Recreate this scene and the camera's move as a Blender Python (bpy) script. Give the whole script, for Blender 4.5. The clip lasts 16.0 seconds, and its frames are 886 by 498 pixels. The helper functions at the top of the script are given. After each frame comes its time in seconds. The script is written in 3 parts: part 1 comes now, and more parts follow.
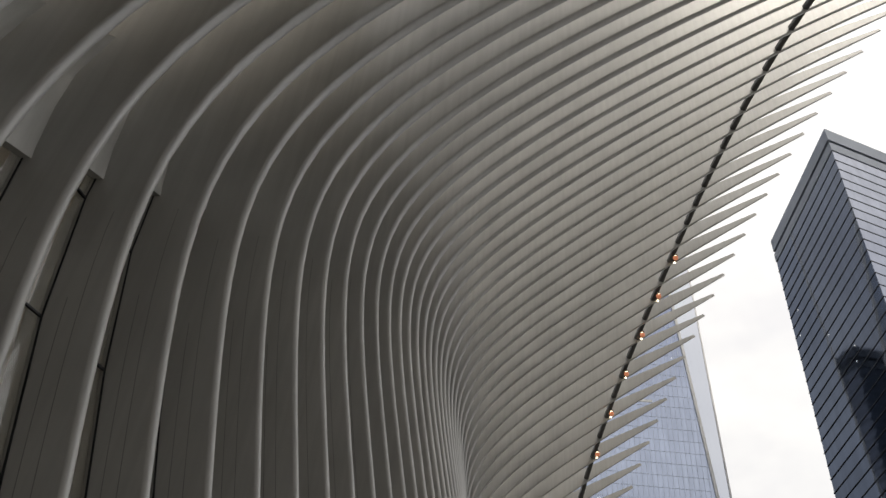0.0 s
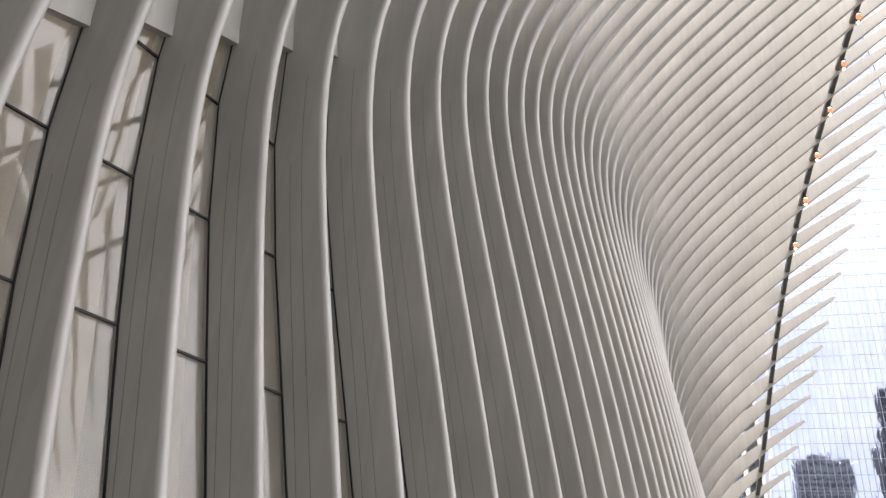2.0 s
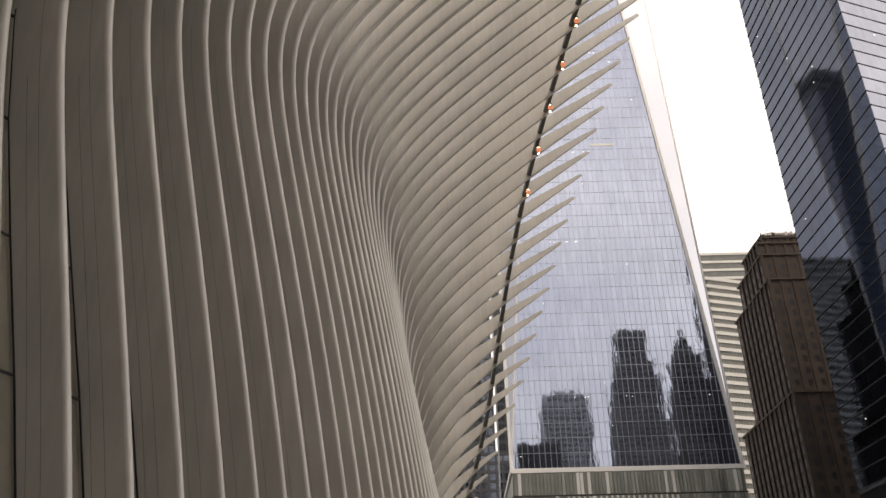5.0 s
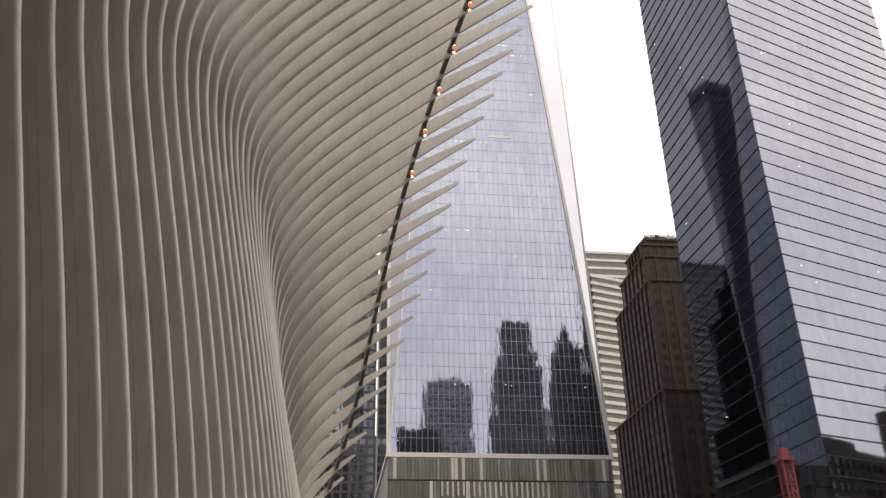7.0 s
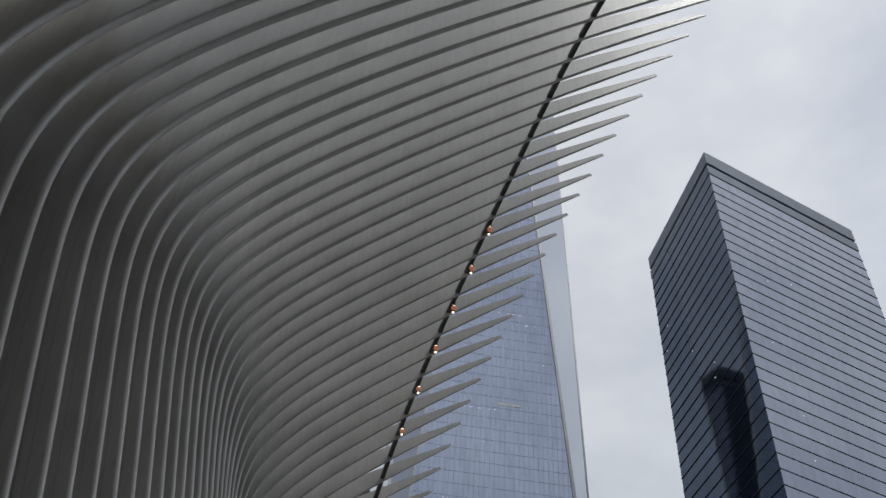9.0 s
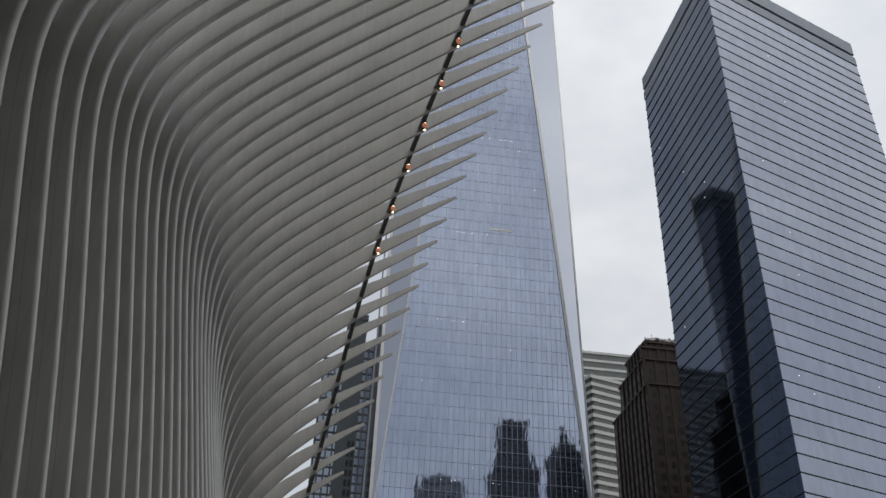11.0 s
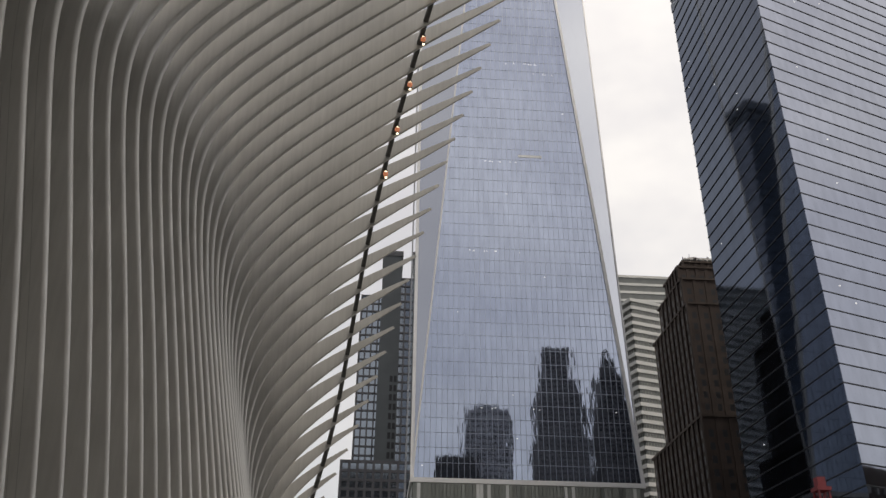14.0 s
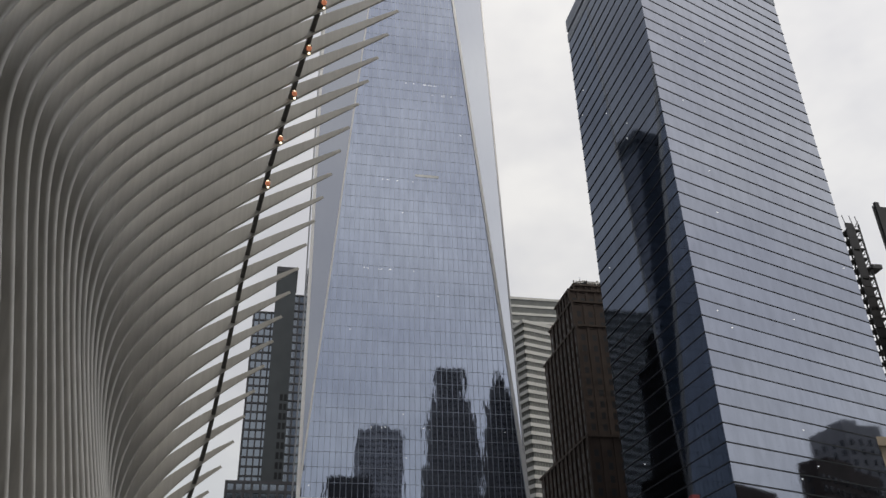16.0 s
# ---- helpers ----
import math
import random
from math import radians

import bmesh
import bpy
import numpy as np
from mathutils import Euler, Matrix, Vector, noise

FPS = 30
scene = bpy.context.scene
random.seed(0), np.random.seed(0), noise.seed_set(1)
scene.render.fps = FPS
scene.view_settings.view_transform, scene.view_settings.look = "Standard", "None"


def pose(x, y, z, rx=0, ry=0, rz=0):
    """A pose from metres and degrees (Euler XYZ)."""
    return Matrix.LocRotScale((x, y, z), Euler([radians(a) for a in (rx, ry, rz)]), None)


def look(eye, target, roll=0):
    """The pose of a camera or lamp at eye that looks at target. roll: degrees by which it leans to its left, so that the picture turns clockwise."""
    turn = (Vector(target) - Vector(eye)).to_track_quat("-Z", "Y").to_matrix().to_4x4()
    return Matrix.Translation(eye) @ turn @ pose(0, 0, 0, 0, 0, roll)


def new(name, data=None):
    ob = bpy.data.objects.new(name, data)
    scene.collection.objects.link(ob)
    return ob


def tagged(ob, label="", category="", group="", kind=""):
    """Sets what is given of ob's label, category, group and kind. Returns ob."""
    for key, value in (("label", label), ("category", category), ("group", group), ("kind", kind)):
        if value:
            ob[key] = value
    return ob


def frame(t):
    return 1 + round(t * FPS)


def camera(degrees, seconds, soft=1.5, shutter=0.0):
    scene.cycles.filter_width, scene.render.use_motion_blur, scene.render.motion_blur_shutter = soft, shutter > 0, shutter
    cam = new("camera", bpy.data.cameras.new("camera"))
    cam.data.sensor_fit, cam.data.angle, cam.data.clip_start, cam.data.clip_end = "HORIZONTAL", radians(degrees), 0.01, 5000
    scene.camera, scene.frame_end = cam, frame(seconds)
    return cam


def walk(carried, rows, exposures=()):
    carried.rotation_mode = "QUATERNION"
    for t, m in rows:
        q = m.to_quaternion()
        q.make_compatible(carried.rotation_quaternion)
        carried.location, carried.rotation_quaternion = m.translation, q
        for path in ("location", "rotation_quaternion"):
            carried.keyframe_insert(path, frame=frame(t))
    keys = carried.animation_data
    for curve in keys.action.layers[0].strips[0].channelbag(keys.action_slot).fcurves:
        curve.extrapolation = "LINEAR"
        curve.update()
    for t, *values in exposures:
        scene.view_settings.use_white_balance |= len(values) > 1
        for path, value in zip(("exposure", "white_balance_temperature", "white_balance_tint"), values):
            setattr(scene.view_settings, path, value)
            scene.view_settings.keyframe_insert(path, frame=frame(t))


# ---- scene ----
cam = camera(54.62, 16.0)
PATH = [
    (0.0, pose(-50.68, -0.77, 1.56, 133.49, -4.77, -1.25)),
    (0.5, pose(-50.25, -0.37, 1.69, 128.20, -3.02, 4.82)),
    (1.0, pose(-49.69, -0.12, 1.71, 125.73, -1.52, 11.14)),
    (1.5, pose(-49.22, 0.31, 1.76, 124.37, -1.82, 16.36)),
    (2.0, pose(-48.84, 0.65, 1.68, 121.47, -4.43, 14.90)),
    (2.5, pose(-48.42, 0.95, 1.63, 121.03, -1.19, 13.56)),
    (3.0, pose(-47.96, 1.36, 1.62, 119.45, 0.41, 14.15)),
    (3.5, pose(-47.51, 1.48, 1.80, 116.90, 0.82, 9.99)),
    (4.0, pose(-47.02, 1.75, 1.82, 117.15, 0.34, 6.57)),
    (4.5, pose(-46.60, 1.87, 1.74, 117.86, 0.50, 2.74)),
    (4.7, pose(-46.47, 1.89, 1.74, 118.32, 0.81, 2.06)),
    (6.8, pose(-45.09, 2.52, 1.66, 113.47, 0.31, -7.47)),
    (7.0, pose(-44.91, 2.58, 1.62, 116.90, 0.91, -7.07)),
    (7.5, pose(-44.42, 2.69, 1.53, 124.90, -0.32, -5.23)),
    (8.0, pose(-43.94, 3.18, 1.57, 129.98, -1.93, -7.28)),
    (8.5, pose(-43.52, 3.41, 1.66, 134.57, -1.55, -9.22)),
    (9.0, pose(-43.05, 3.35, 1.80, 134.48, -3.45, -8.90)),
    (9.5, pose(-42.84, 3.43, 1.74, 131.08, -4.00, -10.52)),
    (10.0, pose(-42.28, 3.63, 1.74, 126.26, -3.75, -9.33)),
    (10.2, pose(-41.96, 3.77, 1.72, 123.85, -3.82, -8.28)),
    (12.3, pose(-39.97, 5.17, 1.71, 122.41, 0.90, -8.69)),
    (12.5, pose(-39.85, 5.27, 1.72, 121.99, 0.36, -6.85)),
    (13.0, pose(-39.37, 5.67, 1.74, 120.01, -0.03, -5.49)),
    (13.5, pose(-38.91, 6.03, 1.78, 119.22, 0.16, -4.75)),
    (14.0, pose(-38.57, 6.35, 1.77, 118.73, -0.57, -4.27)),
    (14.5, pose(-38.18, 6.54, 1.79, 117.99, 0.51, -5.85)),
    (15.0, pose(-37.70, 6.76, 1.75, 117.73, 0.99, -8.43)),
    (15.5, pose(-37.33, 6.79, 1.70, 119.76, 1.30, -10.27)),
    (16.0, pose(-37.16, 6.72, 1.53, 120.01, 1.36, -10.89)),
]
EXPOSURE = [(0.0, -0.12, 6950, 9), (1.0, 0.2, 7050, 10), (1.5, 0.85, 7250, 14), (2.0, 1.45, 6950, 14), (2.5, 1.1, 7500, 14), (3.0, 0.95, 7650, 14), (3.5, 0.9, 7800, 14), (4.0, 0.72, 7900, 14),
            (4.5, 0.5, 7900, 14), (7.0, 0.45, 7800, 14), (7.5, -0.5, 7300, 12), (8.0, -0.72, 6800, 10), (8.5, -1.03, 6150, 7), (9.0, -0.8, 6200, 8), (10.2, -0.55, 6300, 8),
            (12.5, -0.5, 6720, 9), (14.5, -0.2, 7100, 11), (16.0, -0.45, 6830, 9)]
walk(cam, PATH, EXPOSURE)

# ---------------------------------------------------------------- sky and sun
SUN_EL, SUN_AZ = 66.0, 135.0
world = bpy.data.worlds.new("overcast_sky")
scene.world = world
world.use_nodes = True
wn, wl = world.node_tree.nodes, world.node_tree.links
for nd in list(wn):
    wn.remove(nd)
w_out = wn.new("ShaderNodeOutputWorld")
w_sky = wn.new("ShaderNodeTexSky")
w_sky.sky_type = "NISHITA"
w_sky.sun_disc = False
w_sky.sun_elevation, w_sky.sun_rotation = radians(SUN_EL), radians(SUN_AZ)
w_bg = wn.new("ShaderNodeBackground")
w_bg.inputs["Strength"].default_value = 0.05
wl.new(w_sky.outputs[0], w_bg.inputs["Color"])
w_co = wn.new("ShaderNodeTexCoord")
w_map = wn.new("ShaderNodeMapping")
w_map.inputs["Scale"].default_value = (1.0, 1.0, 1.8)
w_noise = wn.new("ShaderNodeTexNoise")
w_noise.inputs["Scale"].default_value = 3.0
w_noise.inputs["Detail"].default_value = 5.0
w_noise.inputs["Roughness"].default_value = 0.55
w_ramp = wn.new("ShaderNodeValToRGB")
w_ramp.color_ramp.elements[0].position, w_ramp.color_ramp.elements[1].position = 0.36, 0.64
w_ramp.color_ramp.elements[0].color = (0.76, 0.75, 0.77, 1)
w_ramp.color_ramp.elements[1].color = (1.04, 1.02, 0.99, 1)
w_cloud = wn.new("ShaderNodeBackground")
w_cloud.inputs["Strength"].default_value = 0.95
w_add = wn.new("ShaderNodeAddShader")
wl.new(w_co.outputs["Generated"], w_map.inputs["Vector"])
wl.new(w_map.outputs[0], w_noise.inputs["Vector"])
wl.new(w_noise.outputs[0], w_ramp.inputs["Fac"])
# the cloud is thinner, and so brighter, overhead and towards the hidden sun
w_dot = wn.new("ShaderNodeVectorMath")
w_dot.operation = "DOT_PRODUCT"
w_dot.inputs[1].default_value = (0.36, 0.12, 0.925)
wl.new(w_co.outputs["Generated"], w_dot.inputs[0])
w_grad = wn.new("ShaderNodeMapRange")
w_grad.inputs[1].default_value, w_grad.inputs[2].default_value = -0.2, 0.9
w_grad.inputs[3].default_value, w_grad.inputs[4].default_value = 0.33, 1.25
wl.new(w_dot.outputs["Value"], w_grad.inputs[0])
w_mul = wn.new("ShaderNodeVectorMath")
w_mul.operation = "SCALE"
wl.new(w_ramp.outputs["Color"], w_mul.inputs[0])
wl.new(w_grad.outputs[0], w_mul.inputs["Scale"])
wl.new(w_mul.outputs[0], w_cloud.inputs["Color"])
wl.new(w_bg.outputs[0], w_add.inputs[0])
wl.new(w_cloud.outputs[0], w_add.inputs[1])
wl.new(w_add.outputs[0], w_out.inputs["Surface"])

sun = new("sun", bpy.data.lights.new("sun", "SUN"))
sun.data.energy, sun.data.angle, sun.data.color = 2.05, radians(16), (1.0, 0.96, 0.9)
az = radians(SUN_AZ)
sun.matrix_world = look((0, 0, 300), (-300 * math.sin(az), -300 * math.cos(az), 300 - 300 * math.tan(radians(SUN_EL))))


# ---------------------------------------------------------------- materials
def mat(name, color, rough=0.6, metal=0.0, var=0.0, scale=1.0, bump=0.0, bscale=20.0, streak=0.0, spec=0.5, piece=0.0):
    """A procedural surface: base colour with broad stains, fine grain, optional rain streaks and relief."""
    m = bpy.data.materials.new(name)
    m.use_nodes = True
    n, l = m.node_tree.nodes, m.node_tree.links
    bs = n["Principled BSDF"]
    bs.inputs["Roughness"].default_value, bs.inputs["Metallic"].default_value = rough, metal
    bs.inputs["Specular IOR Level"].default_value = spec
    co = n.new("ShaderNodeTexCoord")
    tex = n.new("ShaderNodeTexNoise")
    tex.inputs["Scale"].default_value, tex.inputs["Detail"].default_value = scale, 6.0
    l.new(co.outputs["Object"], tex.inputs["Vector"])
    rgb = n.new("ShaderNodeMix")
    rgb.data_type = "RGBA"
    rgb.blend_type = "MULTIPLY"
    rgb.inputs[0].default_value = 1.0
    rgb.inputs[6].default_value = (*color, 1)
    gain = n.new("ShaderNodeMapRange")
    gain.inputs[1].default_value, gain.inputs[2].default_value = 0.3, 0.7
    gain.inputs[3].default_value, gain.inputs[4].default_value = 1 - var, 1 + var * 0.5
    l.new(tex.outputs[0], gain.inputs[0])
    last = gain.outputs[0]
    if streak:
        mp = n.new("ShaderNodeMapping")
        mp.inputs["Scale"].default_value = (5.0, 5.0, 0.12)
        st = n.new("ShaderNodeTexNoise")
        st.inputs["Scale"].default_value, st.inputs["Detail"].default_value = 1.0, 4.0
        l.new(co.outputs["Object"], mp.inputs["Vector"])
        l.new(mp.outputs[0], st.inputs["Vector"])
        sg = n.new("ShaderNodeMapRange")
        sg.inputs[1].default_value, sg.inputs[2].default_value = 0.35, 0.65
        sg.inputs[3].default_value, sg.inputs[4].default_value = 1 - streak, 1.0
        l.new(st.outputs[0], sg.inputs[0])
        mu = n.new("ShaderNodeMath")
        mu.operation = "MULTIPLY"
        l.new(last, mu.inputs[0])
        l.new(sg.outputs[0], mu.inputs[1])
        last = mu.outputs[0]
    if piece:
        oi = n.new("ShaderNodeObjectInfo")
        pg = n.new("ShaderNodeMapRange")
        pg.inputs[3].default_value, pg.inputs[4].default_value = 1 - piece, 1 + piece
        l.new(oi.outputs["Random"], pg.inputs[0])
        mu = n.new("ShaderNodeMath")
        mu.operation = "MULTIPLY"
        l.new(last, mu.inputs[0])
        l.new(pg.outputs[0], mu.inputs[1])
        last = mu.outputs[0]
    cb = n.new("ShaderNodeCombineColor")
    for i in range(3):
        l.new(last, cb.inputs[i])
    l.new(cb.outputs[0], rgb.inputs[7])
    l.new(rgb.outputs[2], bs.inputs["Base Color"])
    if bump:
        bt = n.new("ShaderNodeTexNoise")
        bt.inputs["Scale"].default_value, bt.inputs["Detail"].default_value = bscale, 4.0
        l.new(co.outputs["Object"], bt.inputs["Vector"])
        bp = n.new("ShaderNodeBump")
        bp.inputs["Strength"].default_value, bp.inputs["Distance"].default_value = bump, 0.05
        l.new(bt.outputs[0], bp.inputs["Height"])
        l.new(bp.outputs[0], bs.inputs["Normal"])
    return m


def mirror_glass(name, tint, rough=0.03, wave=0.02, wscale=(0.5, 0.5, 0.12), mirror=1.0, var=0.0, vscale=(0.3, 0.3, 0.05)):
    """Coated facade glass: a tinted mirror whose panes bow a little, so that what it reflects wobbles."""
    m = bpy.data.materials.new(name)
    m.use_nodes = True
    n, l = m.node_tree.nodes, m.node_tree.links
    bs = n["Principled BSDF"]
    if var:
        vc = n.new("ShaderNodeTexCoord")
        total = None
        for mul, sc in ((1.0, vscale), (0.8, (0.02, 0.02, 0.035))):
            vm = n.new("ShaderNodeMapping")
            vm.inputs["Scale"].default_value = sc
            vn = n.new("ShaderNodeTexNoise")
            vn.inputs["Scale"].default_value, vn.inputs["Detail"].default_value = 1.0, 4.0
            vr = n.new("ShaderNodeMapRange")
            vr.inputs[1].default_value, vr.inputs[2].default_value = 0.3, 0.7
            vr.inputs[3].default_value, vr.inputs[4].default_value = 1 - var * mul, 1 + var * mul
            l.new(vc.outputs["Object"], vm.inputs["Vector"])
            l.new(vm.outputs[0], vn.inputs["Vector"])
            l.new(vn.outputs[0], vr.inputs[0])
            if total is None:
                total = vr.outputs[0]
            else:
                mm = n.new("ShaderNodeMath")
                mm.operation = "MULTIPLY"
                l.new(total, mm.inputs[0])
                l.new(vr.outputs[0], mm.inputs[1])
                total = mm.outputs[0]
        oi = n.new("ShaderNodeObjectInfo")
        orr = n.new("ShaderNodeMapRange")
        orr.inputs[3].default_value, orr.inputs[4].default_value = 1 - var * 0.5, 1 + var * 0.5
        l.new(oi.outputs["Random"], orr.inputs[0])
        mm = n.new("ShaderNodeMath")
        mm.operation = "MULTIPLY"
        l.new(total, mm.inputs[0])
        l.new(orr.outputs[0], mm.inputs[1])
        cv = n.new("ShaderNodeVectorMath")
        cv.operation = "SCALE"
        cv.inputs[0].default_value = tint
        l.new(mm.outputs[0], cv.inputs["Scale"])
        l.new(cv.outputs[0], bs.inputs["Base Color"])
    else:
        bs.inputs["Base Color"].default_value = (*tint, 1)
    bs.inputs["Metallic"].default_value = mirror
    bs.inputs["Roughness"].default_value = rough
    co = n.new("ShaderNodeTexCoord")
    mp = n.new("ShaderNodeMapping")
    mp.inputs["Scale"].default_value = wscale
    t = n.new("ShaderNodeTexNoise")
    t.inputs["Scale"].default_value, t.inputs["Detail"].default_value = 1.0, 3.0
    bp = n.new("ShaderNodeBump")
    bp.inputs["Strength"].default_value, bp.inputs["Distance"].default_value = 1.0, wave
    l.new(co.outputs["Object"], mp.inputs["Vector"])
    l.new(mp.outputs[0], t.inputs["Vector"])
    l.new(t.outputs[0], bp.inputs["Height"])
    l.new(bp.outputs[0], bs.inputs["Normal"])
    return m


def clear_glass(name, tint):
    """Clear window glass, reflecting more at a slant."""
    m = bpy.data.materials.new(name)
    m.use_nodes = True
    bs = m.node_tree.nodes["Principled BSDF"]
    bs.inputs["Base Color"].default_value = (*tint, 1)
    bs.inputs["Roughness"].default_value = 0.02
    bs.inputs["IOR"].default_value = 1.5
    bs.inputs["Transmission Weight"].default_value = 1.0
    return m


def lamp_mat(name, color, strength):
    m = bpy.data.materials.new(name)
    m.use_nodes = True
    bs = m.node_tree.nodes["Principled BSDF"]
    bs.inputs["Base Color"].default_value = (*color, 1)
    bs.inputs["Emission Color"].default_value = (*color, 1)
    bs.inputs["Emission Strength"].default_value = strength
    return m


M_RIB = mat("white_painted_steel", (0.545, 0.535, 0.51), 0.31, 0, 0.12, 0.35, 0.05, 6.0, 0.09, spec=0.65, piece=0.03)
M_INFILL = mat("white_painted_panel", (0.62, 0.61, 0.58), 0.34, 0, 0.10, 0.5, 0.1, 5.0, 0.12)
M_SEAM = mat("grey_seal", (0.27, 0.265, 0.255), 0.7, 0, 0.2, 2.0)
M_BLACK = mat("black_gasket", (0.015, 0.015, 0.016), 0.5, 0, 0.2, 2.0)
M_DARKSTEEL = mat("dark_grey_steel", (0.05, 0.05, 0.05), 0.5, 0.3, 0.2, 2.0)
M_SPACER = mat("grey_cast_steel", (0.13, 0.13, 0.125), 0.5, 0.2, 0.2, 2.0)
M_HALLGLASS = clear_glass("hall_glass", (0.84, 0.84, 0.81))
M_INTERIOR = mat("pale_interior_plaster", (0.74, 0.68, 0.60), 0.7, 0, 0.1, 0.5)
M_INFLOOR = mat("grey_interior_stone", (0.5, 0.48, 0.45), 0.4, 0, 0.15, 0.5)
M_PAVE = mat("grey_granite_paving", (0.08, 0.078, 0.074), 0.75, 0, 0.25, 0.4, 0.2, 15.0)
M_LAMP = lamp_mat("warm_lamp", (0.85, 0.30, 0.16), 0.45)
M_BULB = lamp_mat("white_bulb", (1.0, 0.86, 0.62), 3.0)
M_OFFICE = lamp_mat("white_office_lamp", (0.95, 0.97, 1.0), 0.8)
M_TOWERGLASS = mirror_glass("tower_glass", (0.405, 0.443, 0.535), 0.025, 0.017, (0.34, 0.34, 0.10), 1.0, 0.09, (0.66, 0.66, 0.12))
M_TOWEREDGE = mat("stainless_edge", (0.66, 0.655, 0.65), 0.45, 0.2, 0.05, 0.2)
M_MULLION = mat("tower_mullion", (0.38, 0.42, 0.50), 0.3, 0.85, 0.1, 0.2)
M_CHAMFER = mirror_glass("tower_chamfer_glass", (0.48, 0.505, 0.56), 0.07, 0.03, (0.28, 0.28, 0.1))
M_PODIUM = mat("podium_glass_fins", (0.27, 0.28, 0.255), 0.3, 0.5, 0.2, 0.15, 0, 1, 0.3)
# brighter colour that paints reflections onto some podium fins; pale strips share it
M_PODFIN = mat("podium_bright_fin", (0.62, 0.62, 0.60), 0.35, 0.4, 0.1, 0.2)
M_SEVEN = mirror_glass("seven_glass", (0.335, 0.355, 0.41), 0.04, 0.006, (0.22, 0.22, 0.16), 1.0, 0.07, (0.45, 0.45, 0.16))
# darker copy of seven_glass: the left face's dim reflections put into the tint
M_SEVENDARK = mirror_glass("seven_glass_dimmed", (0.115, 0.137, 0.172), 0.04, 0.012, (0.22, 0.22, 0.16), 1.0, 0.13, (0.45, 0.45, 0.05))
M_SEVENLINE = mat("seven_floor_shadow_gap", (0.03, 0.034, 0.042), 0.5, 0.3, 0.2, 0.3)
M_SEVENCAP = mat("seven_parapet_steel", (0.27, 0.295, 0.335), 0.6, 0.5, 0.1, 0.2)
M_BRICK = mat("brown_brick", (0.058, 0.040, 0.032), 0.85, 0, 0.3, 0.15, 0, 1, 0.2)
M_BRICKPALE = mat("pale_brown_stone", (0.070, 0.050, 0.040), 0.85, 0, 0.3, 0.3, 0, 1, 0.2)
M_BRICKDARK = mat("dark_window", (0.012, 0.012, 0.013), 0.35, 0, 0.2, 0.3)
M_WHITEBAND = mat("pale_stone_band", (0.60, 0.595, 0.57), 0.7, 0, 0.12, 0.1)
M_BANDGREY = mat("grey_window_bar", (0.30, 0.30, 0.27), 0.6, 0, 0.1, 0.3)
M_GREENGLASS = mat("grey_green_window", (0.15, 0.158, 0.148), 0.3, 0.1, 0.2, 0.3)
M_GRIDDARK = mat("dark_granite_grid", (0.10, 0.10, 0.11), 0.5, 0, 0.2, 0.2)
M_GRIDGLASS = mirror_glass("grid_window_glass", (0.30, 0.33, 0.36), 0.08, 0.02)
M_SLATE = mat("slate_glass", (0.085, 0.095, 0.10), 0.3, 0, 0.2, 0.1)
M_RED = mat("red_crane_paint", (0.21, 0.027, 0.033), 0.5, 0, 0.2, 1.0)
M_DARKSTONE = mat("dark_city_stone", (0.05, 0.05, 0.054), 0.8, 0, 0.3, 0.05)
M_CITYSTONE = mat("grey_city_stone", (0.17, 0.17, 0.18), 0.8, 0, 0.3, 0.05)
M_CITYGREY = mat("pale_city_stone", (0.34, 0.35, 0.38), 0.7, 0, 0.2, 0.05)
M_CITYBROWN = mat("dark_city_brick", (0.075, 0.06, 0.055), 0.85, 0, 0.3, 0.05)
M_CITYWINDOW = mat("city_window", (0.05, 0.055, 0.065), 0.15, 0.3, 0.3, 0.1)
M_TAN = mat("tan_stone", (0.35, 0.29, 0.22), 0.8, 0, 0.2, 0.2)


# ---------------------------------------------------------------- mesh helpers
def mesh_ob(name, verts, faces, material, parent=None, label="", smooth=False):
    me = bpy.data.meshes.new(name)
    me.from_pydata([tuple(v) for v in verts], [], faces)
    if smooth:
        me.polygons.foreach_set("use_smooth", [True] * len(me.polygons))
        me.set_sharp_from_angle(angle=radians(38))
    me.materials.append(material)
    me.update()
    ob = new(name, me)
    if parent is not None:
        ob.parent = parent
    if label:
        tagged(ob, label=label)
    return ob


def thing(name, label, category, group="", kind="", at=(0, 0, 0)):
    ob = new(name)
    ob.empty_display_size = 0.1
    ob.location = at
    return tagged(ob, label, category, group, kind)


BOXF = [(0, 3, 2, 1), (4, 5, 6, 7), (0, 1, 5, 4), (1, 2, 6, 5), (2, 3, 7, 6), (3, 0, 4, 7)]


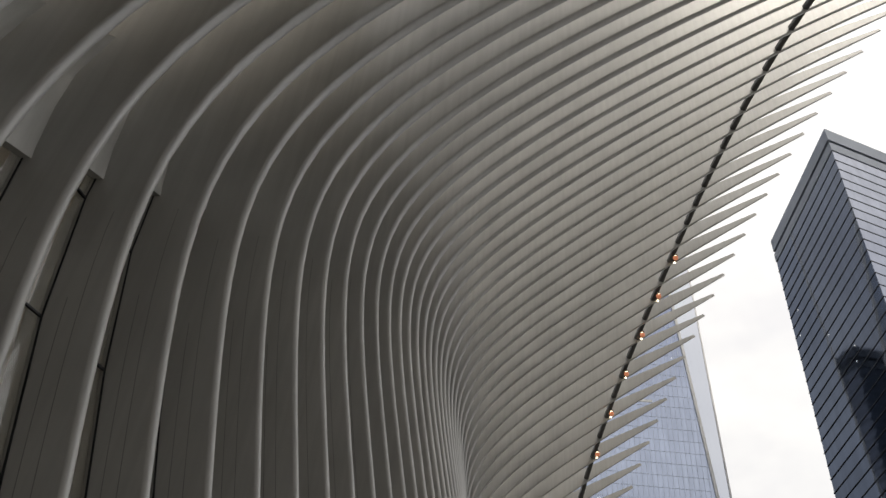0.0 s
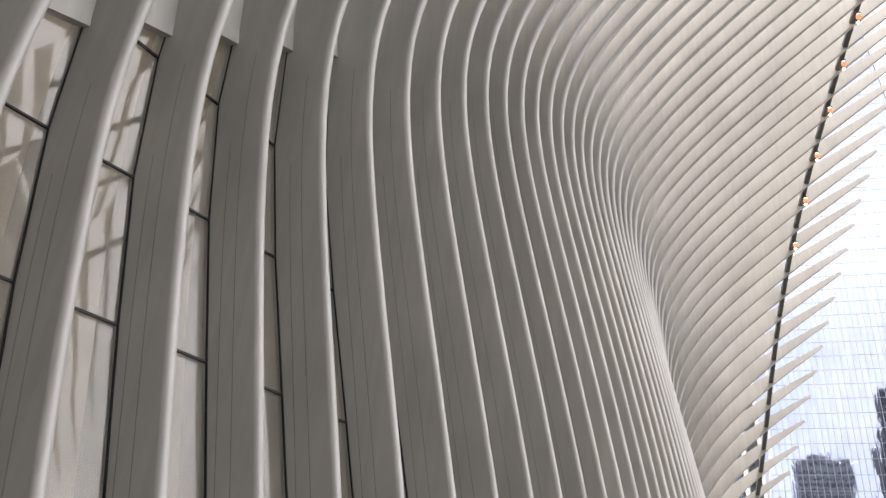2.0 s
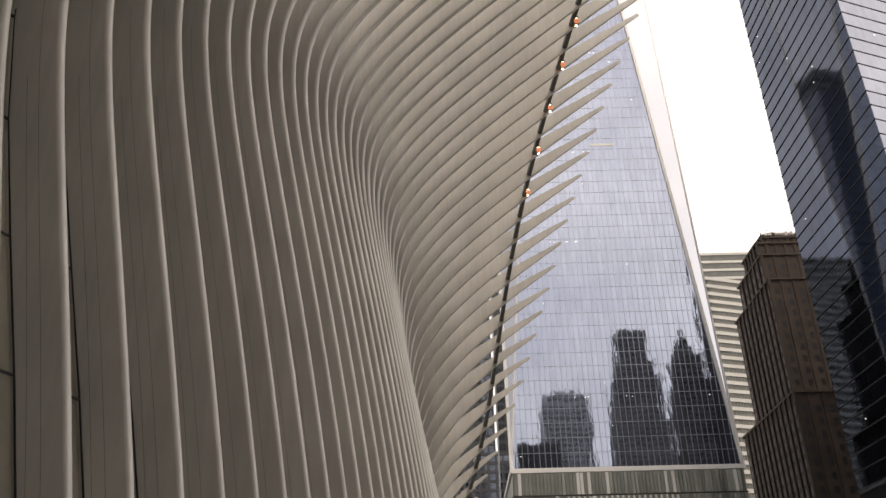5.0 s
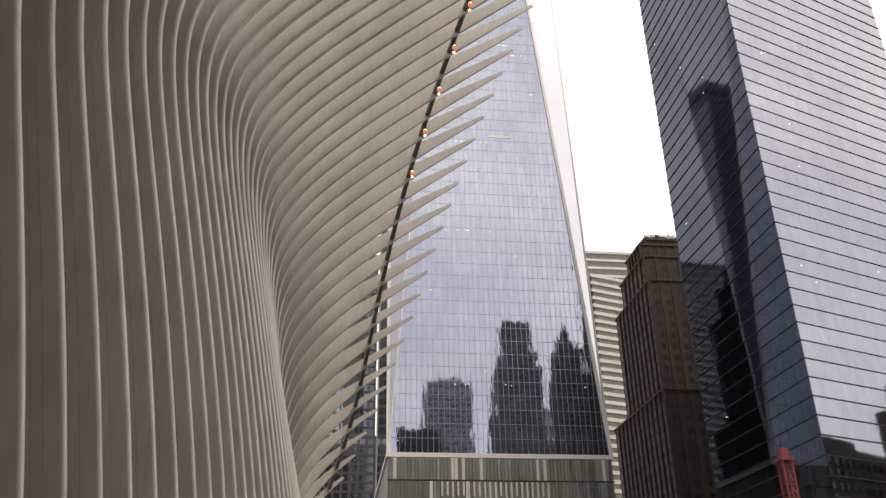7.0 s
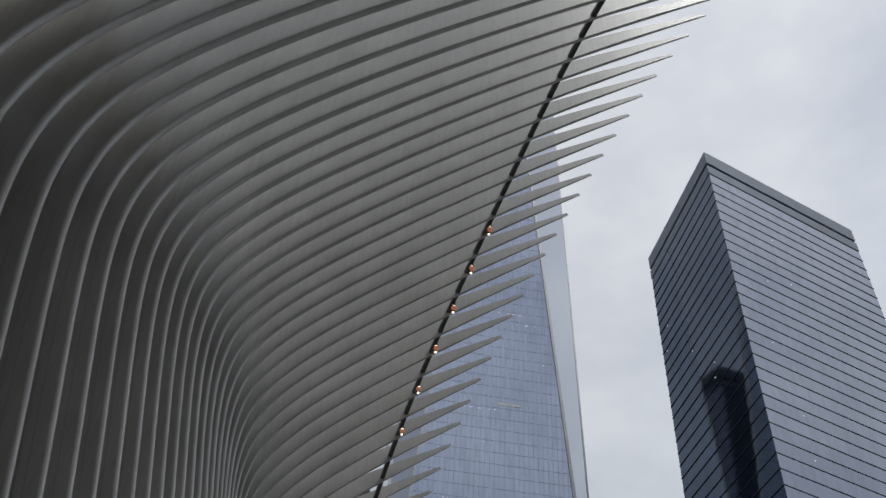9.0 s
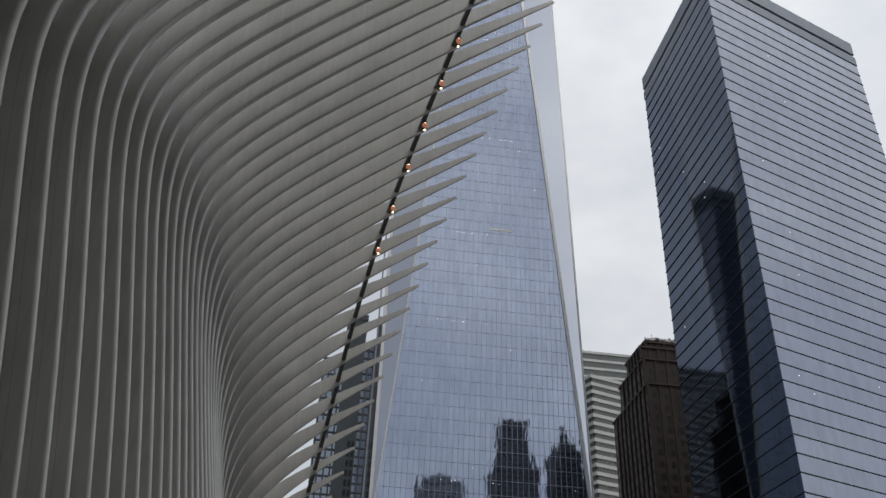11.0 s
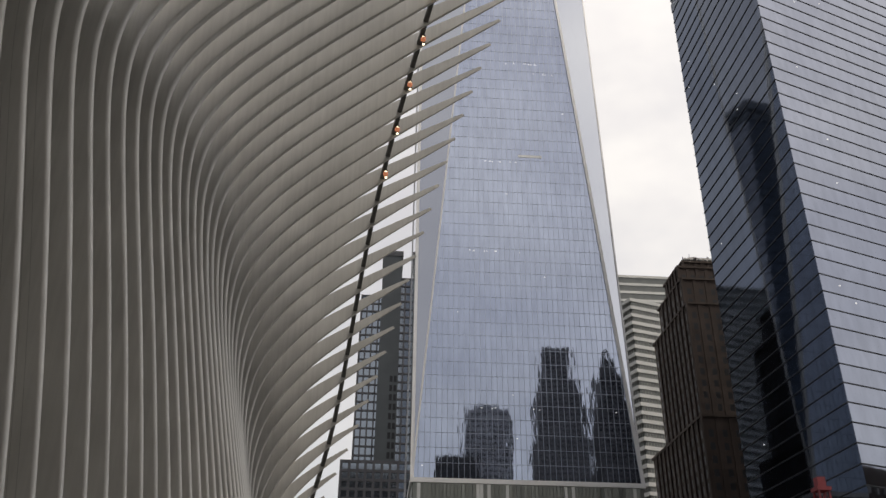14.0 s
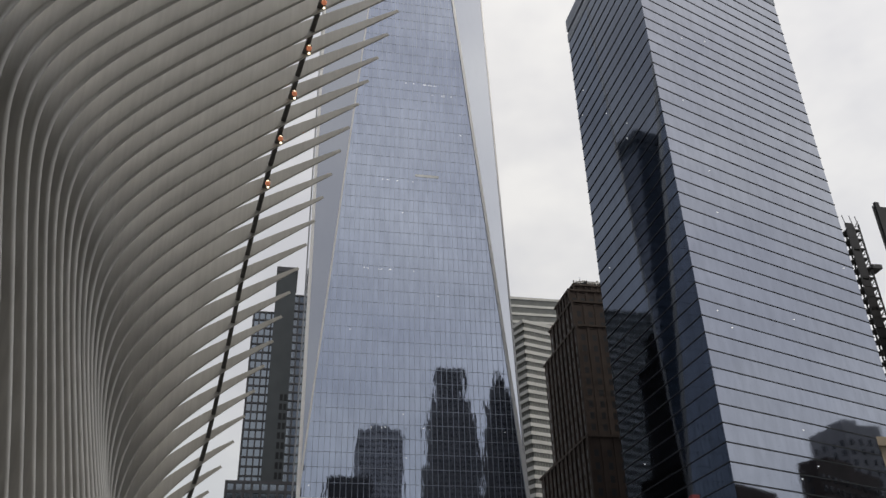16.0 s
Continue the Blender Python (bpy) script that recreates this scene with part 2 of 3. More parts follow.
class Soup:
    """Gathers boxes and prisms into one mesh."""

    def __init__(self):
        self.v, self.f = [], []

    def hexa(self, pts):
        o = len(self.v)
        self.v += [tuple(p) for p in pts]
        self.f += [tuple(o + i for i in q) for q in BOXF]

    def box(self, x0, x1, y0, y1, z0, z1):
        self.hexa([(x0, y0, z0), (x1, y0, z0), (x1, y1, z0), (x0, y1, z0), (x0, y0, z1), (x1, y0, z1), (x1, y1, z1), (x0, y1, z1)])

    def bar(self, p, q, w, d, up=(0, 0, 1)):
        p, q = Vector(p), Vector(q)
        t = (q - p).normalized()
        s = t.cross(Vector(up)).normalized() * (w / 2)
        u = s.cross(t).normalized() * (d / 2)
        self.hexa([p - s - u, p + s - u, p + s + u, p - s + u, q - s - u, q + s - u, q + s + u, q - s + u])

    def prism(self, pts, z0, z1):
        o, n = len(self.v), len(pts)
        self.v += [(x, y, z0) for x, y in pts] + [(x, y, z1) for x, y in pts]
        self.f.append(tuple(o + i for i in reversed(range(n))))
        self.f.append(tuple(o + n + i for i in range(n)))
        for i in range(n):
            j = (i + 1) % n
            self.f.append((o + i, o + j, o + n + j, o + n + i))

    def make(self, name, material, parent=None, label=""):
        return mesh_ob(name, self.v, self.f, material, parent, label)


# ---------------------------------------------------------------- ground
g = Soup()
g.box(-2500, 2500, -2500, 2500, -0.5, 0.0)
tagged(g.make("ground", M_PAVE), "grey stone plaza paving round the white hall", "ground", kind="structure")

# ---------------------------------------------------------------- the ribbed white hall
AXIS, START, PITCH = 0.05207, 61.451, 1.6      # heading of the hall, place of rib 0 along it, rib spacing
AV = Vector((math.sin(AXIS), math.cos(AXIS), 0))
BV = Vector((math.cos(AXIS), -math.sin(AXIS), 0))
SHAPE = dict(
    foot=[-52.7317, 4.2976, -6.0868, 1.7515, -2.1168],
    lean=[-0.2407, 0.0993, -0.1967],
    wing=[-69.1712, -8.4595, 6.01, 2.936, -0.0306],
    rise=[0.9127, 0.4291, -0.0636, -0.1312, 0.2131],
    bend=[3.1324, -0.7928, 1.6587, 1.9407],
    bow=[0.5037, -0.664, 0.8768, -0.2042],
    hollow=[-0.3069, 0.4442],
)
TIPZ = [58.613, -10.251, -8.869, -0.493]
LAMPZ = [51.173, -5.375, -11.17, 0.622]


def poly(c, k):
    kc = min(max(k, -37.0), 12.0)
    q = (kc + 15) / 20
    dq = (k - kc) / 20
    return sum(a * q ** i for i, a in enumerate(c)) + dq * sum(i * a * q ** (i - 1) for i, a in enumerate(c) if i)


def edge(k, z):
    """How far out the rib's outer edge stands at height z: two leaning lines with a soft bend between them."""
    u = z - 20
    low = poly(SHAPE["foot"], k) + poly(SHAPE["lean"], k) * u + poly(SHAPE["hollow"], k) * 0.01 * u * u
    high = poly(SHAPE["wing"], k) + poly(SHAPE["rise"], k) * u + poly(SHAPE["bow"], k) * 0.01 * u * u
    return (low + high) / 2 + math.sqrt(((low - high) / 2) ** 2 + poly(SHAPE["bend"], k) ** 2)


def place(k, h, z, side=0.0):
    p = AV * (START + PITCH * k + side) + BV * h
    p.z = z
    return p


def rib_curve(k, n=84):
    """Points, inward normals and arc lengths along the rib's outer edge, from the ground to the tip."""
    zs = np.linspace(-0.3, poly(TIPZ, k), 400)
    hs = np.array([edge(k, z) for z in zs])
    s = np.concatenate([[0], np.cumsum(np.hypot(np.diff(hs), np.diff(zs)))])
    u = np.linspace(0, s[-1], n)
    h, z = np.interp(u, s, hs), np.interp(u, s, zs)
    dh, dz = np.gradient(h, u), np.gradient(z, u)
    ln = np.hypot(dh, dz)
    return h, z, -dz / ln, dh / ln, u


def blade_depth(s, total, waist, k):
    """Thin at the tip, deep where the wing leaves the wall, shallower again down the wall."""
    return min(0.24 + (0.098 + 0.040 * min(max((k + 12) / 10, 0.0), 1.0)) * (total - s), 1.5 + 0.07 * max(0.0, s - waist), DEEP[k])


def blade_width(s, total):
    r = total - s
    mid = s / total
    return min(0.24 + 0.16 * math.sin(math.pi * min(mid * 1.15, 1.0)) ** 2, 0.11 + 0.018 * r)


RIB_FROM, RIB_TO = -43, 19
ROUND = [(math.cos(math.pi * i / 8), math.sin(math.pi * i / 8)) for i in range(9)]     # bullnose of the outer edge
NR = len(ROUND) + 2
hall = thing("transit_hall", "white steel transit hall of curved ribs rising into a wing", "building")
CURVES = {k: rib_curve(k) for k in range(RIB_FROM, RIB_TO + 1)}
DEEP = {k: 1.9 + 0.12 * max(0.0, -24.0 - k) for k in CURVES}
WAIST = {k: float(c[4][int(np.argmin(c[0][: len(c[0]) * 3 // 4]))]) for k, c in CURVES.items()}
for k, (h, z, nh, nz, u) in CURVES.items():
    verts, faces = [], []
    for i in range(len(u)):
        w, d = blade_width(u[i], u[-1]), blade_depth(u[i], u[-1], WAIST[k], k)
        b = w * (0.46 - 0.26 * min(max((u[i] - WAIST[k]) / 6, 0.0), 1.0))
        for side, dep in [(-w / 2, d)] + [(-w / 2 * c, b * (1 - v)) for c, v in ROUND] + [(w / 2, d)]:
            verts.append(place(k, h[i] + nh[i] * dep, z[i] + nz[i] * dep, side))
    for i in range(len(u) - 1):
        for j in range(NR):
            a, c = i * NR + j, i * NR + (j + 1) % NR
            faces.append((a, c, c + NR, a + NR))
    faces.append(tuple(reversed(range(NR))))
    faces.append(tuple(range(len(u) * NR - NR, len(u) * NR)))
    rib = mesh_ob("rib", verts, faces, M_RIB, hall)
    rib.data.polygons.foreach_set("use_smooth", [i < len(faces) - 2 and 1 <= i % NR <= NR - 3 for i in range(len(faces))])


# fine vertical seams on the wall faces of the nearer ribs
for k in range(-37, -18):
    h, z, nh, nz, u = CURVES[k]
    for dep in (0.52, 0.80):
        verts, faces = [], []
        n = 30
        for s in np.linspace(0.2, WAIST[k] * (0.95 if dep < 0.6 else 0.8), n):
            w = blade_width(s, u[-1]) / 2
            for dd, out in ((dep, 0.0), (dep, 0.003), (dep + 0.012, 0.003), (dep + 0.012, 0.0)):
                verts.append(place(k, np.interp(s, u, h) + np.interp(s, u, nh) * dd, np.interp(s, u, z) + np.interp(s, u, nz) * dd, -w - out))
        for i in range(n - 1):
            for a, c in ((0, 1), (1, 2), (2, 3)):
                faces.append((i * 4 + a, i * 4 + c, i * 4 + 4 + c, i * 4 + 4 + a))
        mesh_ob("seam", verts, faces, M_SEAM, hall)


def lintel_z(k):
    c = CURVES[k]
    head = min(max(13.3 + 1.22 * (k + 34), 5.0), 24.0)
    return head if k < -26 else min(13.12 + 1.22 * (k + 34), float(np.interp(WAIST[k], c[4], c[1])) + 0.8)


for k in range(RIB_FROM + 1, RIB_TO + 1):
    # panel that closes the gap between two ribs above the window head
    verts, faces = [], []
    zl = lintel_z(k)
    IN_DEPTH, GLASS_DEPTH = (1.05, 1.28) if k < -28 else (1.1, 1.25) if k < -18 else (1.35, 1.5)
    rows = []
    for kk, side in ((k - 1, 0.05), (k, -0.05)):
        h, z, nh, nz, u = CURVES[kk]
        start = float(np.interp(zl - (0.5 if kk < k else 0.0), (z + nz * IN_DEPTH)[: len(u) * 3 // 4], u[: len(u) * 3 // 4]))
        stop = float(np.interp(0.30, nz[len(u) // 8:], u[len(u) // 8:]))
        uu = np.linspace(start, max(stop, start + 1.0), 48)
        rows.append((kk, side, uu))
    if rows[0][2][-1] - rows[0][2][0] > 0.5:
        for j in range(48):
            dip = IN_DEPTH + 0.5 * min(1.0, j / 30)
            for dep in (dip, dip + 0.25):
                for kk, side, uu in rows:
                    h, z, nh, nz, u = CURVES[kk]
                    s = uu[j]
                    verts.append(place(kk, np.interp(s, u, h) + np.interp(s, u, nh) * dep, np.interp(s, u, z) + np.interp(s, u, nz) * dep, side))
        for j in range(47):
            o = j * 4
            for a, c in ((0, 1), (1, 3), (3, 2), (2, 0)):
                faces.append((o + a, o + c, o + 4 + c, o + 4 + a))
        faces.append((0, 2, 3, 1))
        faces.append((188, 189, 191, 190))
        mesh_ob("infill_panel", verts, faces, M_INFILL, hall, smooth=True)
    # glazing below it
    heads = [zz for zz in (1.3, 4.45, 7.62, 10.77, 13.9, 17.05, 20.2, 23.3, 26.45, 29.6) if zz < zl - 0.4] + [zl]
    win = new("window")
    win.parent = hall

    def gp(kk, side, zz, dep):
        h, z, nh, nz, u = CURVES[kk]
        m = len(u) * 3 // 4
        dep *= 0.64 + 0.36 * min(max(zz / 13.0, 0.0), 1.0)      # the glass comes forward towards the ground
        return place(kk, np.interp(zz, z[:m], h[:m]) - dep, zz, side)

    z0 = 0.0
    fr = Soup()
    for zz in heads:
        p = [gp(k - 1, 0.06, z0, GLASS_DEPTH), gp(k, -0.06, z0, GLASS_DEPTH), gp(k, -0.06, zz, GLASS_DEPTH), gp(k - 1, 0.06, zz, GLASS_DEPTH)]
        back = [q - BV * 0.03 for q in p]
        mesh_ob("pane", back + p, BOXF, M_HALLGLASS, win).visible_shadow = False
        q0, q1 = gp(k - 1, 0.05, zz, GLASS_DEPTH - 0.05), gp(k, -0.05, zz, GLASS_DEPTH - 0.05)
        if zz < zl:
            fr.bar(q0, q1, 0.06, 0.04)
        fr.bar(gp(k, -0.14, z0, GLASS_DEPTH - 0.03), gp(k, -0.14, zz, GLASS_DEPTH - 0.03), 0.035, 0.035, up=BV)
        z0 = zz
    fr.make("window_frame", M_BLACK, win)

# inside of the hall: floor, back wall and an added ceiling
def inner(name, rows, label, material, kind_of):
    s = Soup()
    for k0, k1, h0, h1, z0, z1 in rows:
        q = [AV * (START + PITCH * k) + BV * h for k, h in ((k0, h0), (k1, h0), (k1, h1), (k0, h1))]
        s.hexa([p + Vector((0, 0, z0)) for p in q] + [p + Vector((0, 0, z1)) for p in q])
    tagged(s.make(name, material), label, kind_of, kind="structure")


K0, K1, KS = RIB_FROM - 1, RIB_TO + 1, -25
inner("wall_inner", [(K0, K1, -74.4, -74, 0, 33)], "pale plaster wall inside the hall", M_INTERIOR, "wall")
inner("floor_inner", [(K0, K1, -74, -62.5, 0.004, 0.05)], "grey stone floor inside the hall", M_INFLOOR, "floor")
# ceiling is made up to keep sky and sun off the interior
inner("ceiling", [(KS, K1, -74.4, -56, 33, 33.4), (K0, KS, -74.4, -57, 33, 33.4)], "pale plaster ceiling inside the hall", M_INTERIOR, "ceiling")


# ---------------------------------------------------------------- spacers and lamps along the wing
def strand(kf):
    zz = poly(LAMPZ, kf)
    return zz, edge(kf, zz)


for k in range(-36, RIB_TO):
    za, ha = strand(k + 0.08)
    zb, hb = strand(k + 0.92)
    p, q = place(k + 0.08, ha - 0.10, za + 0.22), place(k + 0.92, hb - 0.10, zb + 0.22)
    s = Soup()
    s.bar(p, q, 0.34, 0.30)
    s.bar(p + (q - p) * 0.1, p + (q - p) * 0.9, 0.22, 0.42)
    s.make("spacer", M_SPACER, hall)


def spotlight(k):
    """Two small bulbs on a dark bar, with an orange-lit reflector bowl under the lower one."""
    zz, hh = strand(k)
    c = place(k, hh + 0.04, zz - 0.22)
    ob = thing("spotlight", "small twin-bulb spotlight with a warm orange reflector under the wing ribs", "spotlight", "spotlights along the wing", at=c)

    def drum(nm, x, y, r, z0, z1, m):
        n = 14
        v = [(x + r * f * math.cos(6.2832 * i / n), y + r * f * math.sin(6.2832 * i / n), zq) for f, zq in ((0.7, z0), (1, z0 + 0.04), (1, z1 - 0.03), (0.85, z1)) for i in range(n)]
        fs = [(j * n + i, j * n + (i + 1) % n, (j + 1) * n + (i + 1) % n, (j + 1) * n + i) for j in range(3) for i in range(n)]
        fs += [tuple(reversed(range(n))), tuple(range(3 * n, 4 * n))]
        mesh_ob(nm, v, fs, m, ob, smooth=True)

    lo, hi = -AV * 0.20, AV * 0.36
    drum("reflector", lo.x, lo.y, 0.19, -0.30, -0.06, M_LAMP)
    drum("bulb", lo.x, lo.y, 0.12, -0.06, 0.05, M_BULB)
    drum("housing", lo.x, lo.y, 0.17, 0.05, 0.16, M_DARKSTEEL)
    drum("bulb", hi.x, hi.y, 0.09, -0.22, -0.10, M_BULB)
    drum("housing", hi.x, hi.y, 0.13, -0.10, 0.14, M_DARKSTEEL)
    yk = Soup()
    yk.bar(lo + Vector((0, 0, 0.17)), hi + Vector((0, 0, 0.17)), 0.08, 0.08)
    yk.make("bracket", M_DARKSTEEL, ob)


for j in range(6):
    spotlight(0.5 - 2 * j)

# ---------------------------------------------------------------- the tapering glass tower
TC, HB, ZB, ZT, HT = (0.0, 260.5), 30.5, 56.7, 417.0, 31.2
tower = thing("glass_tower", "tall tapering blue glass skyscraper with chamfered edges on a pale base", "skyscraper", at=(TC[0], TC[1], 0))
corner = [(-HB, -HB), (HB, -HB), (HB, HB), (-HB, HB)]
apex = [(0, -HT), (HT, 0), (0, HT), (-HT, 0)]
s = Soup()
s.box(-HB, HB, -HB, HB, 0, ZB - 1.2)
s.make("podium", M_PODIUM, tower, "pale glass and concrete base")
s = Soup()
s.box(-HB - 0.5, HB + 0.5, -HB - 0.5, HB + 0.5, ZB - 1.2, ZB)
s.make("ledge", M_TOWEREDGE, tower, "bright steel ledge")
for i in range(4):
    c, d = corner[i], corner[(i + 1) % 4]
    a, e = apex[i], apex[(i + 1) % 4]
    inn = 0.985
    tri = [(c[0], c[1], ZB), (d[0], d[1], ZB), (a[0], a[1], ZT)]
    mesh_ob("facade", tri + [(x * inn, y * inn, zz) for x, y, zz in tri], [(0, 1, 2), (5, 4, 3), (0, 3, 4, 1), (1, 4, 5, 2), (2, 5, 3, 0)], M_TOWERGLASS, tower)
    tri = [(d[0], d[1], ZB), (e[0], e[1], ZT), (a[0], a[1], ZT)]
    mesh_ob("chamfer", tri + [(x * inn, y * inn, zz) for x, y, zz in tri], [(0, 1, 2), (5, 4, 3), (0, 3, 4, 1), (1, 4, 5, 2), (2, 5, 3, 0)], M_CHAMFER, tower, "paler glass chamfer")
    s = Soup()
    s.bar((d[0], d[1], ZB), (a[0], a[1], ZT), 0.95, 0.9)
    s.bar((d[0], d[1], ZB), (e[0], e[1], ZT), 0.5, 0.5)
    s.make("edge_trim", M_TOWEREDGE, tower, "bright steel edge trim")
s = Soup()
s.prism([(x * 0.98, y * 0.98) for x, y in apex], ZT - 1, ZT + 8)
s.make("parapet", M_CHAMFER, tower)
# floor lines and mullions of the face towards the plaza
zz = ZB + 4.05
while zz < 400:
    w = HB * (ZT - zz) / (ZT - ZB) - 0.5
    fl = Soup()
    fl.box(-w, w, -HB - 0.07 - 0.68 * (zz - ZB) / (ZT - ZB), -HB + 0.1, zz - 0.05, zz + 0.05)
    fl.make("floor_line", M_MULLION, tower)
    zz += 4.05
x = -HB + 1.52
while x < HB - 1:
    top = ZT - (ZT - ZB) * abs(x) / HB - 3
    if top > ZB + 4:
        mu_ = Soup()
        mu_.hexa([(x - 0.055, -HB - 0.1, ZB), (x + 0.055, -HB - 0.1, ZB), (x + 0.055, -HB + 0.2, ZB), (x - 0.055, -HB + 0.2, ZB)]
                 + [(x + sx, -HB - 0.1 - 0.6 * (top - ZB) / (ZT - ZB) + sy, top) for sx, sy in ((-0.055, 0), (0.055, 0), (0.055, 0.3), (-0.055, 0.3))])
        mu_.make("mullion", M_MULLION, tower)
    x += 1.52
s = Soup()
s.box(0.5, 8.1, -HB - 0.30, -HB + 0.2, 159.1, 160.0)
s.make("pale_strip", M_PODFIN, tower, "short pale panel strip")
# ceiling lamps of a few offices that shine through the glass
rnd = random.Random(21)
ol = Soup()
spots = [(rnd.randint(1, 74), rnd.uniform(-1, 1)) for i in range(18)]
for fl in (5, 17, 25, 34, 35, 47, 48, 56):
    c = rnd.uniform(-0.6, 0.6)
    spots += [(fl, c + rnd.uniform(-0.35, 0.35)) for i in range(rnd.randint(4, 8))]
for fl, q in spots:
    zz = ZB + 4.05 * fl - rnd.uniform(0.8, 1.1)
    w = (HB * (ZT - zz) / (ZT - ZB) - 1.5) * max(-1.0, min(1.0, q))
    y = -HB - 0.1 - 0.7 * (zz - ZB) / (ZT - ZB)
    r = rnd.uniform(0.10, 0.2)
    ol.box(w - r, w + r, y, y + 0.3, zz - 0.09, zz + 0.09)
ol.make("office_light", M_OFFICE, tower)["kind"] = "stuff"
# fins of the base: flat glass blades slightly turned, some coloured brighter as painted reflections
rnd = random.Random(4)
x = -HB + 0.4
while x < HB - 0.3:
    for zlo, zhi in ((2, ZB - 13.2), (ZB - 12.9, ZB - 7.4), (ZB - 7.0, ZB - 1.4)):
        s = Soup()
        turn = rnd.uniform(-0.12, 0.12)
        s.hexa([(x, -HB - 0.5 - turn, zlo), (x + 0.86, -HB - 0.5 + turn, zlo), (x + 0.86, -HB + 0.05, zlo), (x, -HB + 0.05, zlo),
                (x, -HB - 0.5 - turn, zhi), (x + 0.86, -HB - 0.5 + turn, zhi), (x + 0.86, -HB + 0.05, zhi), (x, -HB + 0.05, zhi)])
        # picks the fins whose reflected light is put into the colour
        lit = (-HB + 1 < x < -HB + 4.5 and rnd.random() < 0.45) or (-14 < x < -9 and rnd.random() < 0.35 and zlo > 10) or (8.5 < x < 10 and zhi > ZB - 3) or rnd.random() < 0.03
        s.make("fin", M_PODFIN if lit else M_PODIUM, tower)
    x += 0.96
x = -16.5
while x < 13:
    s = Soup()
    s.box(x, x + 0.5, -HB - 0.75, -HB - 0.5, ZB - 12.6 + rnd.uniform(-0.3, 1.5), ZB - 7.6)
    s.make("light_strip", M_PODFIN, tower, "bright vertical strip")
    x += 1.42
for zz in (ZB - 7.2, ZB - 13.05):
    s = Soup()
    s.box(-HB - 0.2, HB + 0.2, -HB - 0.65, -HB + 0.1, zz - 0.12, zz + 0.12)
    s.make("belt", M_DARKSTEEL, tower)

# ---------------------------------------------------------------- the banded glass tower
S_LEFT, S_NEAR, S_RIGHT, S_TOP = (54.4, 219.8), (55.8, 168.3), (117.9, 191.2), 226.0
far = (S_LEFT[0] + S_RIGHT[0] - S_NEAR[0], S_LEFT[1] + S_RIGHT[1] - S_NEAR[1])
slab = thing("banded_tower", "tall glass office tower with dark floor lines and steel parapet", "skyscraper", at=(S_NEAR[0], S_NEAR[1], 0))


def rel(p):
    return (p[0] - S_NEAR[0], p[1] - S_NEAR[1])


quad = [rel(S_NEAR), rel(S_RIGHT), rel(far), rel(S_LEFT)]
cq = (sum(p[0] for p in quad) / 4, sum(p[1] for p in quad) / 4)


def grow(f):
    out = []
    for p in quad:
        v = Vector((p[0] - cq[0], p[1] - cq[1]))
        v = v + v.normalized() * f
        out.append((cq[0] + v.x, cq[1] + v.y))
    return out


s = Soup()
s.prism(grow(-1.6), 0, S_TOP - 1)
s.make("core", M_SEVENLINE, slab)
FLOOR = 4.21
zt = 215.0
while zt > 3:
    for i in range(4):
        inner, outer_lo, outer_hi = grow(-1.5), grow(-0.03), grow(0.0)
        j = (i + 1) % 4
        zb_ = max(zt - FLOOR + 0.36, 0)
        v = [(*outer_hi[i], zb_), (*outer_hi[j], zb_), (*inner[j], zb_), (*inner[i], zb_), (*outer_lo[i], zt), (*outer_lo[j], zt), (*inner[j], zt), (*inner[i], zt)]
        # left face takes the darkened copy, so its shade is partly colour
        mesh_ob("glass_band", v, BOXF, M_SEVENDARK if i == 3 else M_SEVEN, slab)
    lg = Soup()
    lg.prism(grow(0.22), zt - FLOOR + 0.08, zt - FLOOR + 0.26)
    if zt - FLOOR > 1:
        lg.make("floor_ledge", M_SEVENLINE, slab)
    zt -= FLOOR
rnd = random.Random(22)
ol = Soup()
for i in range(26):
    zz = 215.0 - FLOOR * rnd.randint(3, 48) - rnd.uniform(0.8, 2.0)
    a, b = (quad[0], quad[1]) if i % 3 else (quad[0], quad[3])
    q = rnd.uniform(0.03, 0.97)
    x, y = a[0] + (b[0] - a[0]) * q, a[1] + (b[1] - a[1]) * q
    ol.box(x - 0.15, x + 0.15, y - 0.15, y + 0.15, zz - 0.1, zz + 0.1)
ol.make("office_light", M_OFFICE, slab)["kind"] = "stuff"
for lo, hi, m in ((215.6, 219.3, M_SEVENCAP), (220.7, S_TOP, M_SEVENCAP)):
    s = Soup()
    s.prism(grow(0.2), lo, hi)
    s.make("parapet", m, slab, "grey steel parapet band")

# ---------------------------------------------------------------- brown stepped masonry tower
brown = thing("masonry_tower", "brown brick stepped tower with small dark windows and a ragged crown", "building", at=(78, 290, 0))


